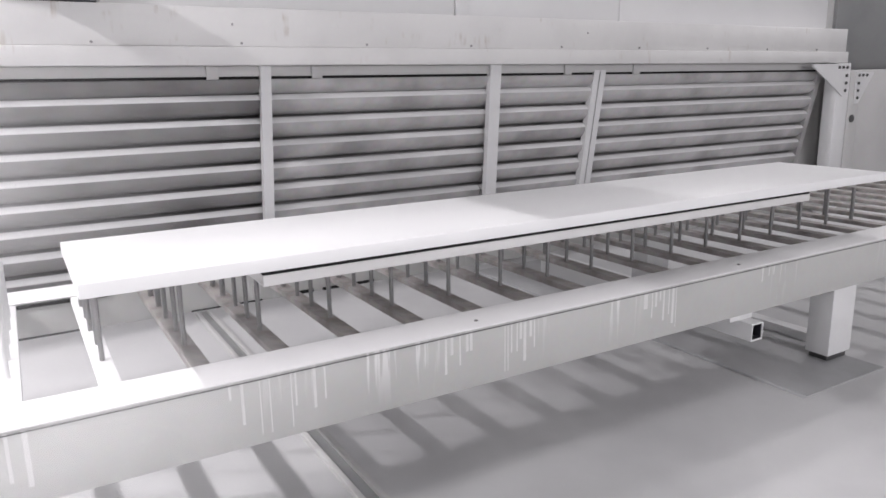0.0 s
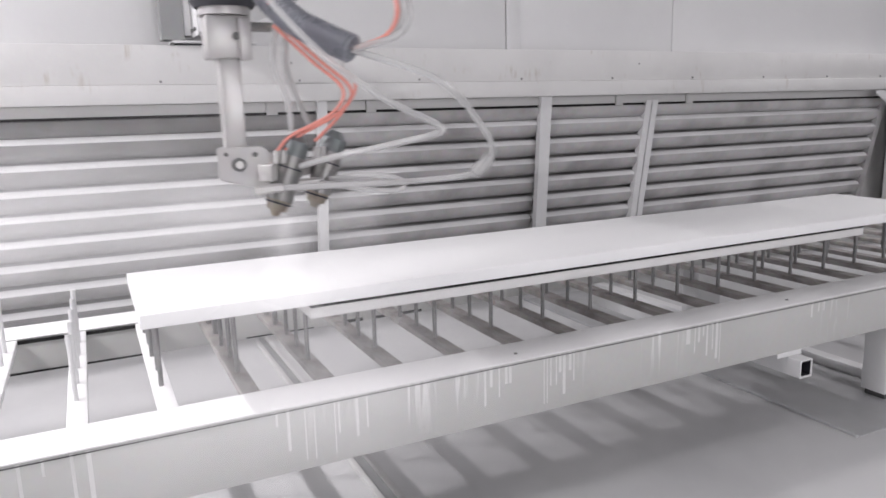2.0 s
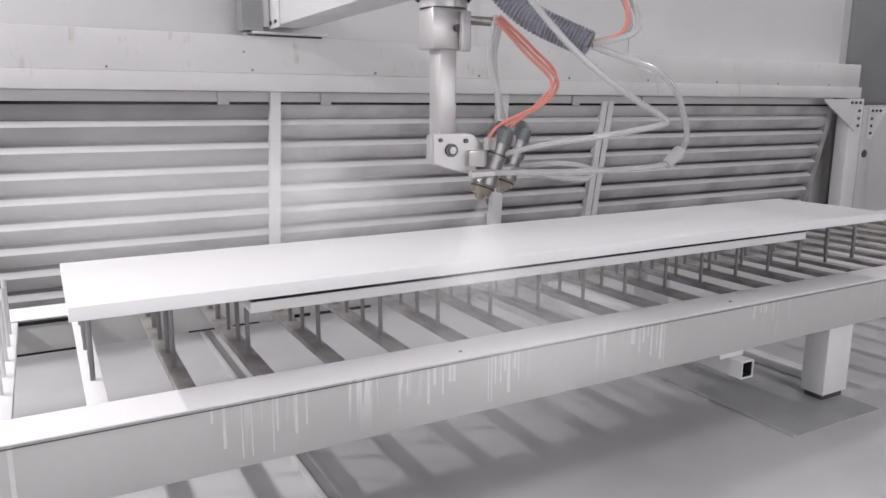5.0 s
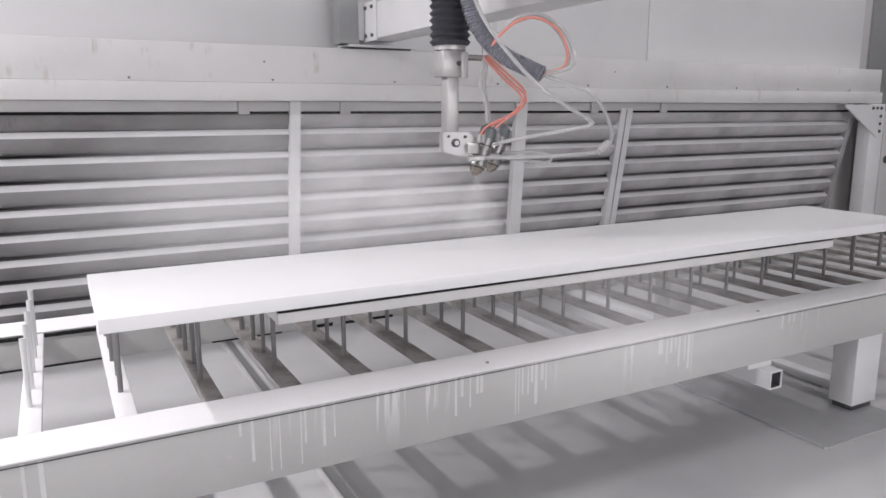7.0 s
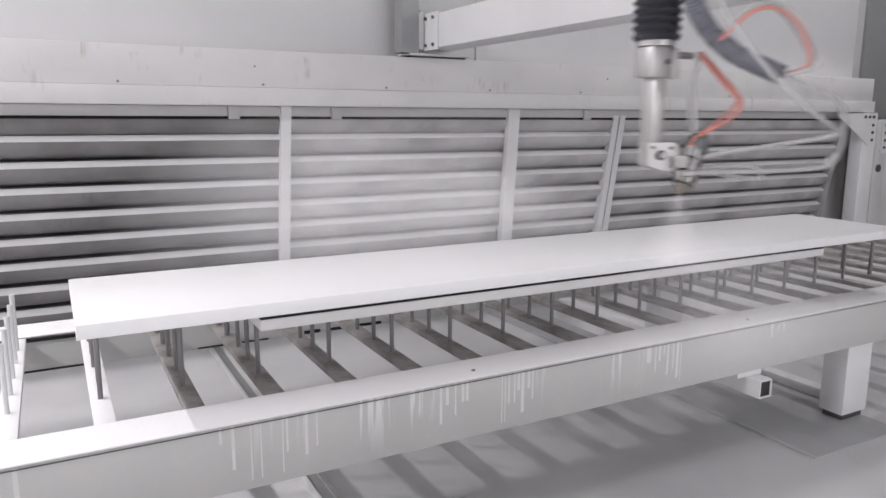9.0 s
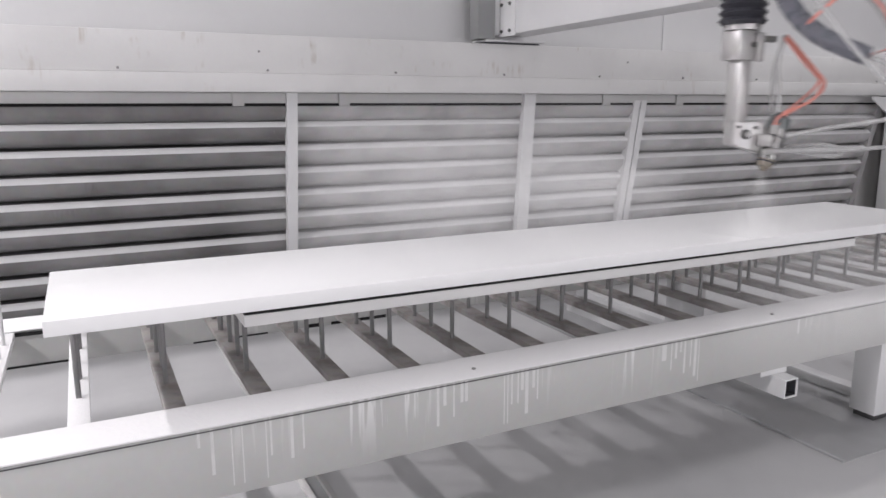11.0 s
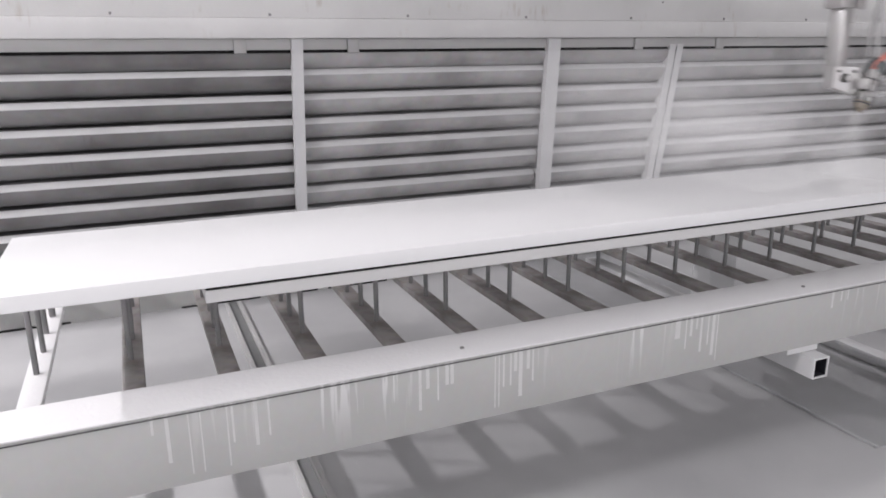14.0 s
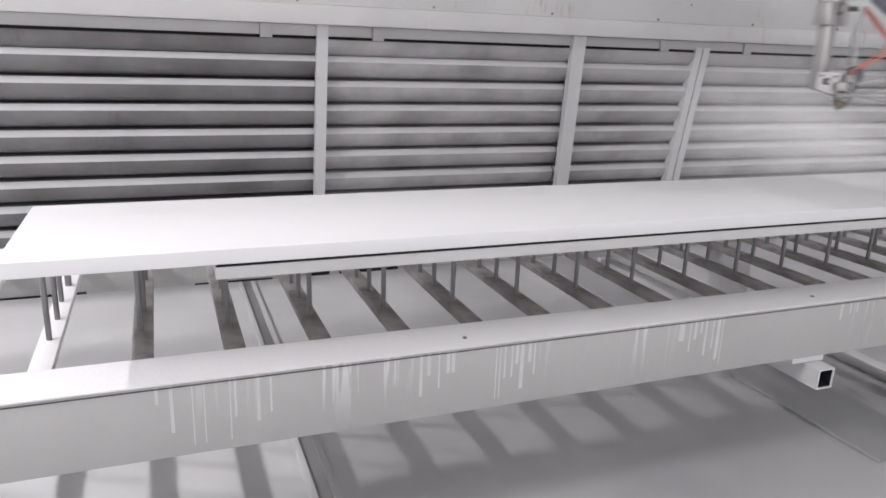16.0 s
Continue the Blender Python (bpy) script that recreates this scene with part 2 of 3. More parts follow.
# ---- the booth ----
def build_room():
    tagged(part("floor", box(-6, 12, -6, 5, -0.2, 0), FLOOR), "pale grey painted floor dusted with overspray", "floor", kind="structure")
    tagged(part("ceiling", box(-6, 12, -6, 5, 4.75, 4.85), CEILING), "white booth ceiling panels", "ceiling", kind="structure")
    tagged(part("wall_west", box(-6.1, -6, -6, 5, 0, 4.75), WHITE_PANEL), "white booth side wall", "wall", kind="structure")
    tagged(part("wall_east", box(12, 12.1, -6, 5, 0, 4.75), WHITE_PANEL), "white booth side wall", "wall", kind="structure")
    south = thing("wall_south", "white booth wall, out of view, with one added window", "wall", kind="structure")
    a, b, c, d = WINDOW
    for x0, x1, z0, z1 in ((-6, a, 0, 4.75), (b, 12, 0, 4.75), (a, b, 0, c), (a, b, d, 4.75)):
        part("wall_panel", box(x0, x1, -6.1, -6, z0, z1), WHITE_PANEL, south)
    # added window frame round the fill light
    win = thing("added_window", "added wide window, out of view, holding the front fill", "window", kind="structure")
    for k in range(5):
        x = a + (b - a) * k / 4
        part("mullion", box(x - 0.03, x + 0.03, -6.08, -6.02, c, d, 0.003), WHITE_STEEL, win)
    part("sill", box(a, b, -6.12, -5.99, c - 0.04, c - 0.001, 0.004), WHITE_STEEL, win)
    tagged(part("wall_north", box(-6, 12, 3.0, 3.1, 0, 4.75), GREY_SIDE), "grey wall of the extraction chamber", "wall", kind="structure")
    upper = thing("upper_wall", "white sandwich panel wall above the hood", "wall", kind="structure")
    xs = [-6, -4.0, -1.3, 2.385, 3.786, 6.31]
    for a, b in zip(xs, xs[1:]):
        part("panel", box(a + 0.003, b - 0.003, 2.0, 2.06, 1.55, 4.75, 0.002), WHITE_PANEL, upper)
    part("joint_profile", box(2.385, 2.48, 1.985, 1.998, 1.6, 4.75, 0.003), WHITE_STEEL, upper, "raised white joint strip")
    part("end_panel", box(6.31, 6.59, 2.03, 2.09, 1.55, 4.75, 0.002), GREY_SIDE, upper, "grey end panel")


def build_hood():
    hood = thing("hood_beam", "white steel hood beam above the louvres", "beam", kind="structure")
    part("face", box(-5, 6.39, 1.84, 1.99, 1.45, 1.645, 0.004), HOOD_STEEL, hood)
    part("lower_lip", box(-5, 6.41, 1.825, 1.99, 1.355, 1.449, 0.004), HOOD_STEEL, hood)
    # grey, not hood white: the shade under the hood put into its colour
    part("soffit_rail", box(-5, 6.17, 1.93, 1.944, 1.299, 1.354, 0.002), GREY_SIDE, hood)
    for x in (-1.18, -0.46, 0.256, 0.971, 1.69, 2.4, 3.12, 3.84, 4.56, 5.28, 5.95):
        part("screw", rod((x, 1.842, 1.466), (x, 1.834, 1.466), 0.0065), PIN, hood)
    for x, z in ((0.93, 1.56), (3.35, 1.56)):
        part("screw", rod((x, 1.842, z), (x, 1.838, z), 0.006), PIN, hood)
    for x in (-1.5, 0.827, 1.41, 3.25, 3.9):
        part("tab", box(x - 0.03, x + 0.03, 1.912, 1.929, 1.284, 1.354, 0.002), GREY_SIDE, hood)


LOUVRE_TOP, LOUVRE_LEAN, PITCH = (1.95, 1.30), 0.205, 0.13


def build_louvres():
    wall = thing("louvre_wall", "grey steel exhaust louvres dusted white, leaning back", "louvre", kind="structure")
    spans = [(-3.6, 1.13), (1.13, 2.63), (2.63, 3.55), (3.56, 6.17)]
    for i in range(-1, 9):
        z = 1.175 - PITCH * i if i >= 0 else 1.283
        y = LOUVRE_TOP[0] + LOUVRE_LEAN * (LOUVRE_TOP[1] - z) - 0.02
        for a, b in spans:
            # a rounded blade: the dusted, lit-painted ledge runs forward to the nose, the face curls back under it
            nose = [(y, z - 0.002), (y + 0.002, z - 0.018), (y + 0.008, z - 0.037), (y + 0.02, z - 0.055), (y + 0.042, z - 0.072), (y + 0.075, z - 0.086), (y + 0.125, z - 0.096)]
            inner = [(p + 0.003, q + 0.003) for p, q in reversed(nose)]
            s = part("slat", extrude_profile(nose + inner, a + 0.004, b - 0.004), SLAT_DIM if a < 0 else SLAT, wall)
            if i < 0:
                continue
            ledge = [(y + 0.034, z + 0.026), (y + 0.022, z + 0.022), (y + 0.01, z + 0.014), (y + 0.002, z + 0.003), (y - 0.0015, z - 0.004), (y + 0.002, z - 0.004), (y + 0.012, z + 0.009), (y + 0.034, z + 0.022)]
            shelf = [(y + 0.035, z + 0.022), (y + 0.035, z + 0.026), (y + 0.15, z + 0.035), (y + 0.15, z + 0.031)]
            part("shelf", extrude_profile(shelf, a + 0.004, b - 0.004), SLAT_DIM if a < 0 else SLAT, s, "back of the blade, behind the lip")
            part("lip", extrude_profile(ledge, a + 0.004, b - 0.004), SLAT_LIP, s, "white lip, dusted and painted as lit")
    # black strip painted in for the shade of the slit
    part("shadow_gap", box(-3.6, 6.17, 1.946, 1.955, 1.284, 1.31), BLACK_GAP, wall, "black strip for the shaded slit below the hood")
    part("end_cheek", box(6.222, 6.49, 2.1, 2.12, 0, 1.35), GREY_SIDE, wall)
    # near-black sheet: the dark behind the blades put into colour
    part("backing", box(-4.5, 6.28, 2.42, 2.46, 0.02, 1.5), DARK, wall, "near-black sheet for the unlit space behind the blades")
    top, bot = (1.925, 1.315), (2.11, 0.2)
    for x in (3.5, 3.56):
        pr = [(top[0], top[1]), (top[0] + 0.05, top[1]), (bot[0] + 0.05, bot[1]), bot]
        part("joint_post", extrude_profile(pr, x, x + 0.05), WHITE_STEEL, wall)
    pr = [(1.925, 1.315), (2.0, 1.315), (2.23, 0.2), (2.155, 0.2)]
    part("end_post", extrude_profile(pr, 6.16, 6.22), SLAT, wall)
    part("sill", box(-4.5, 6.22, 2.12, 2.4, 0.14, 0.2, 0.004), WHITE_STEEL, wall)
    part("plinth", box(-4.5, 6.22, 2.16, 2.4, 0, 0.14), GREY_SIDE, wall)
    for x, w in ((1.112, 0.058), (2.635, 0.084)):
        p = thing("upright_post", "white painted steel upright before the louvres", "post", group="louvre uprights")
        back = 0.19 if x < 2 else 0.11
        lean = [(1.902, 1.354), (1.945, 1.354), (1.945 + back, 0.0), (1.902 + back, 0.0)]
        part("post", extrude_profile(lean, x - w / 2, x + w / 2), WHITE_STEEL, p)


def gusset(parent, x, y, z, side):
    """A triangular bracket plate with bolts, reaching to one side."""
    wide = 0.52 if side < 0 else 0.26
    pts = [(0, 0), (side * wide, 0), (side * wide, -0.02), (side * 0.06, -0.28), (0, -0.28)]
    bm = bmesh.new()
    a = [bm.verts.new((x + u, y, z + v)) for u, v in pts]
    b = [bm.verts.new((x + u, y + 0.012, z + v)) for u, v in pts]
    for i in range(5):
        bm.faces.new((a[i], a[(i + 1) % 5], b[(i + 1) % 5], b[i]))
    bm.faces.new(a)
    bm.faces.new(b)
    g = part("gusset", bm, WHITE_STEEL, parent)
    for u, v in ((0.03, -0.03), (0.09, -0.03), (0.15, -0.03), (0.03, -0.1), (0.03, -0.165), (0.03, -0.23)):
        part("bolt", rod((x + side * u, y - 0.012, z + v), (x + side * u, y, z + v), 0.013, seg=6), BOLT, g)


def build_right_end():
    post = thing("corner_post", "white steel corner post with bolted gusset plates", "post")
    part("post", box(6.24, 6.43, 1.80, 1.92, 0, 1.35, 0.006), WHITE_STEEL, post)
    gusset(post, 6.37, 1.785, 1.345, -1)
    gusset(post, 6.51, 1.785, 1.275, 1)
    part("plug", rod((6.51, 1.79, 0.86), (6.51, 1.80, 0.86), 0.035, seg=16), BOLT, post)
    part("side_post", box(6.44, 6.61, 1.80, 1.92, 0, 1.29, 0.006), GREY_SIDE, post)
    duct = thing("grey_duct", "grey sheet metal duct beyond the hood", "duct", kind="structure")
    part("duct_face", box(6.452, 9.5, 1.995, 2.4, 1.296, 4.74, 0.006), GREY_PANEL, duct)
    side = thing("end_wall", "pale grey panel wall beyond the louvres", "wall", kind="structure")
    for a, b in ((6.62, 7.6), (7.606, 9.5)):
        part("panel", box(a, b, 1.86, 1.9, 0, 1.295, 0.003), GREY_SIDE, side)


# ---- the table with its pins ----
BAR_TOP = 0.53


def build_table():
    table = thing("spray_table", "grey steel spray table with pin bars and paint runs", "table")
    part("front_beam", box(-1.6, 5.4, -0.35, -0.205, 0.345, BAR_TOP, 0.005), BEAM_STEEL, table, "grey steel beam with white paint runs")
    part("front_cap", box(-1.6, 5.4, -0.354, -0.2, BAR_TOP + 0.001, BAR_TOP + 0.006, 0.002), DUSTED, table, "overspray white top")
    # thin dark line painted in for the shadow gap under the cap lip
    part("seam", box(-1.6, 5.4, -0.3512, -0.34, 0.5215, 0.5245), BOLT, table, "dark line for the shadow gap below the cap")
    part("rear_beam", box(-1.6, 5.4, 0.73, 0.90, 0.40, BAR_TOP, 0.008), BEAM_STEEL, table)
    part("rear_cap", box(-1.6, 5.4, 0.725, 0.905, BAR_TOP + 0.001, BAR_TOP + 0.006, 0.002), DUSTED, table, "overspray white top")
    # black strips stand in for dark openings low on the rear beam
    for a, b, h in ((0.38, 0.66, 0.006), (0.81, 0.88, 0.014), (0.92, 1.16, 0.012), (-1.5, 0.02, 0.007)):
        part("slot", box(a, b, 0.727, 0.731, 0.402, 0.402 + h), BLACK_GAP, table, "black strip for a dark gap")
    # black strip painted in for the shadow below the rear cap
    part("slot", box(-1.6, 0.1, 0.722, 0.729, 0.514, 0.526), BLACK_GAP, table, "black strip for a dark gap")
    rng = random.Random(7)
    runs = []
    for k in range(6):
        w, hgt = 0.0016 + 0.0008 * k, 0.15 - 0.019 * ((k * 3) % 7)
        m = mesh_of("paint_run", extrude_profile([(-0.349, 0), (-0.349, -hgt), (-0.3502, -hgt - 0.006), (-0.3504, -hgt + 0.006), (-0.3504, 0)], -w, w))
        m.materials.append(RUN)
        runs.append(m)
    for a, b, count in ((0.22, 0.54, 8), (0.88, 0.98, 5), (1.08, 1.22, 8), (1.68, 1.86, 9), (2.32, 2.42, 3), (-0.4, -0.15, 5)):
        for k in range(count):
            d = part("paint_run", rng.choice(runs), None, table)
            d.location = (a + (b - a) * (k + rng.uniform(0, 0.8)) / count, 0, 0.527)
    bar_mesh = mesh_of("bar", box(-0.026, 0.026, -0.2, 0.73, -0.022, 0, 0.003))
    bar_mesh.materials.append(BAR)
    bar_white = bar_mesh.copy()
    bar_white.materials.clear()
    bar_white.materials.append(DUSTED)
    pins = {}
    for high in (0.165, 0.19, 0.243):
        bm = rod((0, 0, 0), (0, 0, high), 0.0072 if high > 0.17 else 0.0095, seg=10)
        rod((0, 0, high - 0.03), (0, 0, high), 0.0082, seg=10, bm=bm)
        pins[high] = mesh_of("pin", bm)
        pins[high].materials.append(PIN)
    white_pin = pins[0.19].copy()
    white_pin.materials.clear()
    white_pin.materials.append(SLAT_LIP)
    for k in range(-6, 24):
        x = 0.22 * k
        b = part("bar", bar_white if k <= 0 else bar_mesh, None, table)
        b.location = (x, 0, BAR_TOP)
        for j in range(5 if k < 17 else 0):
            p = part("pin", white_pin if k < 0 else pins[0.165 if k < 0 or k > 15 else 0.19 if 2 <= k <= 12 and j < 3 else 0.243 if j < 3 else 0.165], None, b)
            p.location = (random.uniform(-0.004, 0.004), 0.147 * j, 0)
    for x in (-1.2, 2.865):
        part("leg", box(x, x + 0.17, -0.335, -0.225, 0.03, 0.345, 0.004), WHITE_STEEL, table)
        part("leg", box(x, x + 0.17, 0.75, 0.87, 0.004, 0.40, 0.004), WHITE_STEEL, table)
        part("foot_pad", box(x + 0.015, x + 0.155, -0.325, -0.235, 0.0045, 0.03, 0.003), BOLT, table, "dark levelling foot")
    for x in (-0.6, 2.225):
        part("tube_saddle", box(x - 0.01, x + 0.078, -0.34, -0.22, 0.323, 0.345), WHITE_STEEL, table)
        tube = part("cross_tube", tube_box(x, x + 0.066, -0.4, 0.9, 0.252, 0.322, 0.005, 1), WHITE_STEEL, table, "hollow square steel tube")
        # black sleeve gives the tube a dark mouth
        part("bore", tube_box(x + 0.0055, x + 0.0605, -0.396, 0.89, 0.2575, 0.3165, 0.002, 1), BLACK, tube, "black sleeve lining the tube")
        part("tube_clip", box(x - 0.062, x - 0.003, -0.345, -0.30, 0.325, 0.344, 0.003), WHITE_STEEL, table)
    for x in (1.02, 2.25, 3.4):
        part("screw", rod((x, -0.3, BAR_TOP + 0.005), (x, -0.3, BAR_TOP + 0.009), 0.006), PIN, table)


def build_boards():
    under = thing("support_board", "pale support board lying on the pins", "board")
    part("board", box(0.40, 2.83, -0.2, 0.28, BAR_TOP + 0.19, 0.751, 0.002), BOARD_EDGE, under)
    # black strip puts the shade of the open gap into colour
    part("gap_spacer", box(0.402, 2.828, -0.1985, 0.25, 0.7515, 0.7725), BLACK_GAP, under, "black spacer strip for the shaded gap under the board")
    top = thing("painted_board", "long freshly sprayed white board on pins", "board")
    part("board", box(-0.05, 3.34, -0.25, 0.315, 0.773, 0.81, 0.002), BOARD, top)


def build_floor_rail():
    rail = thing("floor_rail", "pale steel floor rail across the booth", "rail", kind="structure")
    for x in (0.635, 0.70):
        part("flange", box(x, x + 0.02, -2.0, 2.0, 0, 0.02, 0.002), GREY_SIDE, rail)
    part("web", box(0.656, 0.699, -2.0, 2.0, 0, 0.006), GREY_PANEL, rail)


def build_floor_strip():
    """A darker grey strip on the floor under the table's end, with a low kerb along its far side."""
    plate = thing("floor_strip", "darker grey strip on the floor below the table end", "floor plate", kind="structure")
    part("cover", box(2.46, 3.02, -0.5, 1.9, 0, 0.004), FLOOR_STRIP, plate)
    part("rim", box(2.445, 2.459, -0.5, 1.9, 0, 0.012, 0.002), FLOOR_STRIP, plate)
    part("kerb", box(3.04, 3.11, -0.2, 1.9, 0, 0.045, 0.004), WHITE_STEEL, plate, "pale low kerb")


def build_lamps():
    # white boxes added round the unseen lamps
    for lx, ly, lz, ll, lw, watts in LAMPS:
        f = thing("ceiling_light", "unseen ceiling light, a white box with a glowing diffuser", "lamp", group="ceiling lights")
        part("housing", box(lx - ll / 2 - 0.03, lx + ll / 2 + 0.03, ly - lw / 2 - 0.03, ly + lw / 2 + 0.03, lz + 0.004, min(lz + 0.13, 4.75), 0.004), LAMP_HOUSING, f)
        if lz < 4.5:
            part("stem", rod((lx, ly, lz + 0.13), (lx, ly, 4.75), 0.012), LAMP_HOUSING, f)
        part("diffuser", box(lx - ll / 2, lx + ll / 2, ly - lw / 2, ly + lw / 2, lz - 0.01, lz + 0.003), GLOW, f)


# ---- the gantry and the spray head ----
def build_gantry():
    """The bridge, whose end shoe rides on the hood's top."""
    g = thing("gantry", "white steel gantry bridge over the table", "gantry")
    part("bridge", box(-0.09, 0.09, -1.5, 1.86, 1.69, 1.88, 0.006), WHITE_STEEL, g)
    part("column", tube_box(-0.25, -0.14, 1.80, 1.91, 1.668, 2.6, 0.006, 2), GREY_PANEL, g, "grey hollow square tube")
    plate = part("bracket", box(-0.1, 0.1, 1.865, 1.885, 1.665, 1.92, 0.003), WHITE_STEEL, g)
    for x, z in ((-0.06, 1.86), (0.06, 1.86), (-0.06, 1.72), (0.06, 1.72)):
        part("bolt", rod((x, 1.85, z), (x, 1.865, z), 0.012, seg=6), BOLT, plate)
    cheek = part("cheek_plate", box(-0.098, -0.09, 1.65, 1.84, 1.68, 1.89, 0.002), WHITE_STEEL, g)
    for y, z in ((1.70, 1.86), (1.70, 1.71), (1.79, 1.86), (1.79, 1.71)):
        part("bolt", rod((-0.108, y, z), (-0.098, y, z), 0.01, seg=6), BOLT, cheek)
    part("link_plate", box(-0.139, -0.101, 1.81, 1.9, 1.69, 1.9, 0.002), WHITE_STEEL, g)
    part("foot", box(-0.2, 0.22, 1.80, 1.97, 1.655, 1.666, 0.002), WHITE_STEEL, g)
    part("shoe", box(-0.18, 0.2, 1.842, 1.96, 1.646, 1.6545), BLACK, g, "black sliding shoe")
    return g


def build_head():
    """The spray head, with its origin at the nozzle tip of the first gun. The two guns stand on a line turned 45 degrees."""
    h = thing("spray_robot", "robot spray head with two metal guns and hoses", "robot")
    X, Y = -0.068, 0.07
    bm = bmesh.new()
    for i in range(8):
        z = 0.485 + 0.026 * i
        rod((X, Y, z), (X, Y, z + 0.013), 0.066, 0.078, seg=24, bm=bm, cap=False)
        rod((X, Y, z + 0.013), (X, Y, z + 0.026), 0.078, 0.066, seg=24, bm=bm, cap=False)
    bmesh.ops.remove_doubles(bm, verts=bm.verts[:], dist=0.001)
    part("bellows", bm, BLACK, h, "black ribbed rubber bellows")
    part("slide", box(X - 0.07, X + 0.07, Y - 0.07, Y + 0.07, 0.66, 0.80, 0.008), ALU, h)
    part("collar", rod((X, Y, 0.468), (X, Y, 0.486), 0.06, seg=24), ALU, h)
    clamp = part("clamp", box(X - 0.05, X + 0.05, Y - 0.04, Y + 0.04, 0.37, 0.468, 0.006), ALU, h)
    part("bolt", rod((X + 0.015, Y - 0.048, 0.42), (X + 0.015, Y - 0.04, 0.42), 0.009), BOLT, clamp)
    part("bolt", rod((X + 0.05, Y, 0.42), (X + 0.058, Y, 0.42), 0.009), BOLT, clamp)
    part("jaw", box(X + 0.02, X + 0.048, Y - 0.058, Y - 0.041, 0.365, 0.46, 0.004), ALU, clamp)
    part("arm", box(X + 0.05, X + 0.16, Y - 0.012, Y + 0.012, 0.435, 0.456, 0.004), GUN, clamp)
    link = box(X - 0.024, X + 0.024, Y - 0.03, Y + 0.03, 0.15, 0.372, 0.006)
    part("link", link, ALU, h, "pale flat metal link")
    turn = Matrix.Rotation(radians(45), 4, "Z")
    bm = bmesh.new()
    pts = [(-0.045, 0.165), (0.06, 0.165), (0.11, 0.12), (0.085, 0.055), (0.03, 0.07), (-0.045, 0.09)]
    a = [bm.verts.new((x, -0.028, z)) for x, z in pts]
    b = [bm.verts.new((x, 0.028, z)) for x, z in pts]
    for i in range(6):
        bm.faces.new((a[i], a[(i + 1) % 6], b[(i + 1) % 6], b[i]))
    bm.faces.new(a)
    bm.faces.new(b)
    bmesh.ops.bevel(bm, geom=bm.edges[:], offset=0.004, segments=2, affect="EDGES")
    bmesh.ops.transform(bm, matrix=Matrix.Translation((X, Y - 0.02, 0)) @ Matrix.Rotation(radians(-12), 4, "Z"), verts=bm.verts[:])
    wrist = part("wrist", bm, ALU, h, "machined metal wrist block")
    part("boss", rod((X - 0.002, Y - 0.059, 0.125), (X - 0.002, Y - 0.045, 0.125), 0.009, seg=18), ALU, wrist)
    part("boss_ring", rod((X - 0.002, Y - 0.055, 0.125), (X - 0.002, Y - 0.045, 0.125), 0.0165, seg=20), BOLT, wrist, "black seal ring")
    part("screw", rod((X - 0.03, Y - 0.048, 0.15), (X - 0.03, Y - 0.038, 0.15), 0.005), BOLT, wrist)
    part("screw", rod((X + 0.035, Y - 0.062, 0.148), (X + 0.035, Y - 0.05, 0.148), 0.006), BOLT, wrist)
    bm = box(-0.03, 0.17, -0.02, 0.02, 0.085, 0.125, 0.004)
    bmesh.ops.transform(bm, matrix=Matrix.Translation((0.0, 0.0, 0)) @ turn, verts=bm.verts[:])
    part("gun_bracket", bm, ALU, h)
    lean = Vector((0.068, 0.0, 0.18)).normalized()
    for o in (Vector((0, 0, 0)), Vector((0.125, 0.095, 0))):
        bm = rod(o + lean * 0.05, o + lean * 0.15, 0.032, seg=22)
        rod(o + lean * 0.105, o + lean * 0.118, 0.0345, seg=22, bm=bm)
        rod(o + lean * 0.04, o + lean * 0.052, 0.034, seg=22, bm=bm)
        gun = part("gun", bm, GUN, h)
        bm = rod(o + lean * 0.014, o + lean * 0.04, 0.023, 0.031, seg=22)
        rod(o, o + lean * 0.016, 0.009, 0.016, seg=16, bm=bm)
        part("air_cap", bm, NOZZLE, gun, "worn brass air cap")
        part("ring", rod(o + lean * 0.03, o + lean * 0.034, 0.0315, seg=22), BLACK, gun)
        part("ring", rod(o + lean * 0.118, o + lean * 0.122, 0.0335, seg=22), BLACK, gun)
        cap = rod(o + lean * 0.15, o + lean * 0.185, 0.034, 0.032, seg=22)
        rod(o + lean * 0.185, o + lean * 0.205, 0.032, 0.014, seg=22, bm=cap)
        part("rear_cap", cap, GUN_CAP, gun, "grey domed end cap")
        part("fitting", rod(o + Vector((-0.05, -0.04, 0.068)), o + Vector((0.015, -0.04, 0.07)), 0.011, seg=6), ALU, gun)
        for dx in (-0.018, 0.0):
            part("fitting", rod(o + lean * 0.135 + Vector((dx - 0.022, -0.02, 0)), o + lean * 0.135 + Vector((dx - 0.02, -0.022, 0.03)), 0.008, seg=6), ALU, gun)
    # hoses
    part("trunk_hose", hose([(X - 0.01, -0.05, 0.80), (X + 0.0, -0.055, 0.67), (X + 0.035, -0.07, 0.55), (0.03, -0.14, 0.445), (0.13, -0.25, 0.37)], 0.028, 16, 8, 0.0042), HOSE, h, "dark grey corrugated hose")
    part("red_tube", hose([(0.13, -0.25, 0.37), (0.2, -0.28, 0.40), (0.235, -0.25, 0.46), (0.215, -0.22, 0.53), (0.14, -0.2, 0.568), (0.06, -0.19, 0.555), (0.0, -0.16, 0.50), (-0.01, -0.12, 0.46)], 0.0052, 8), RED, h)
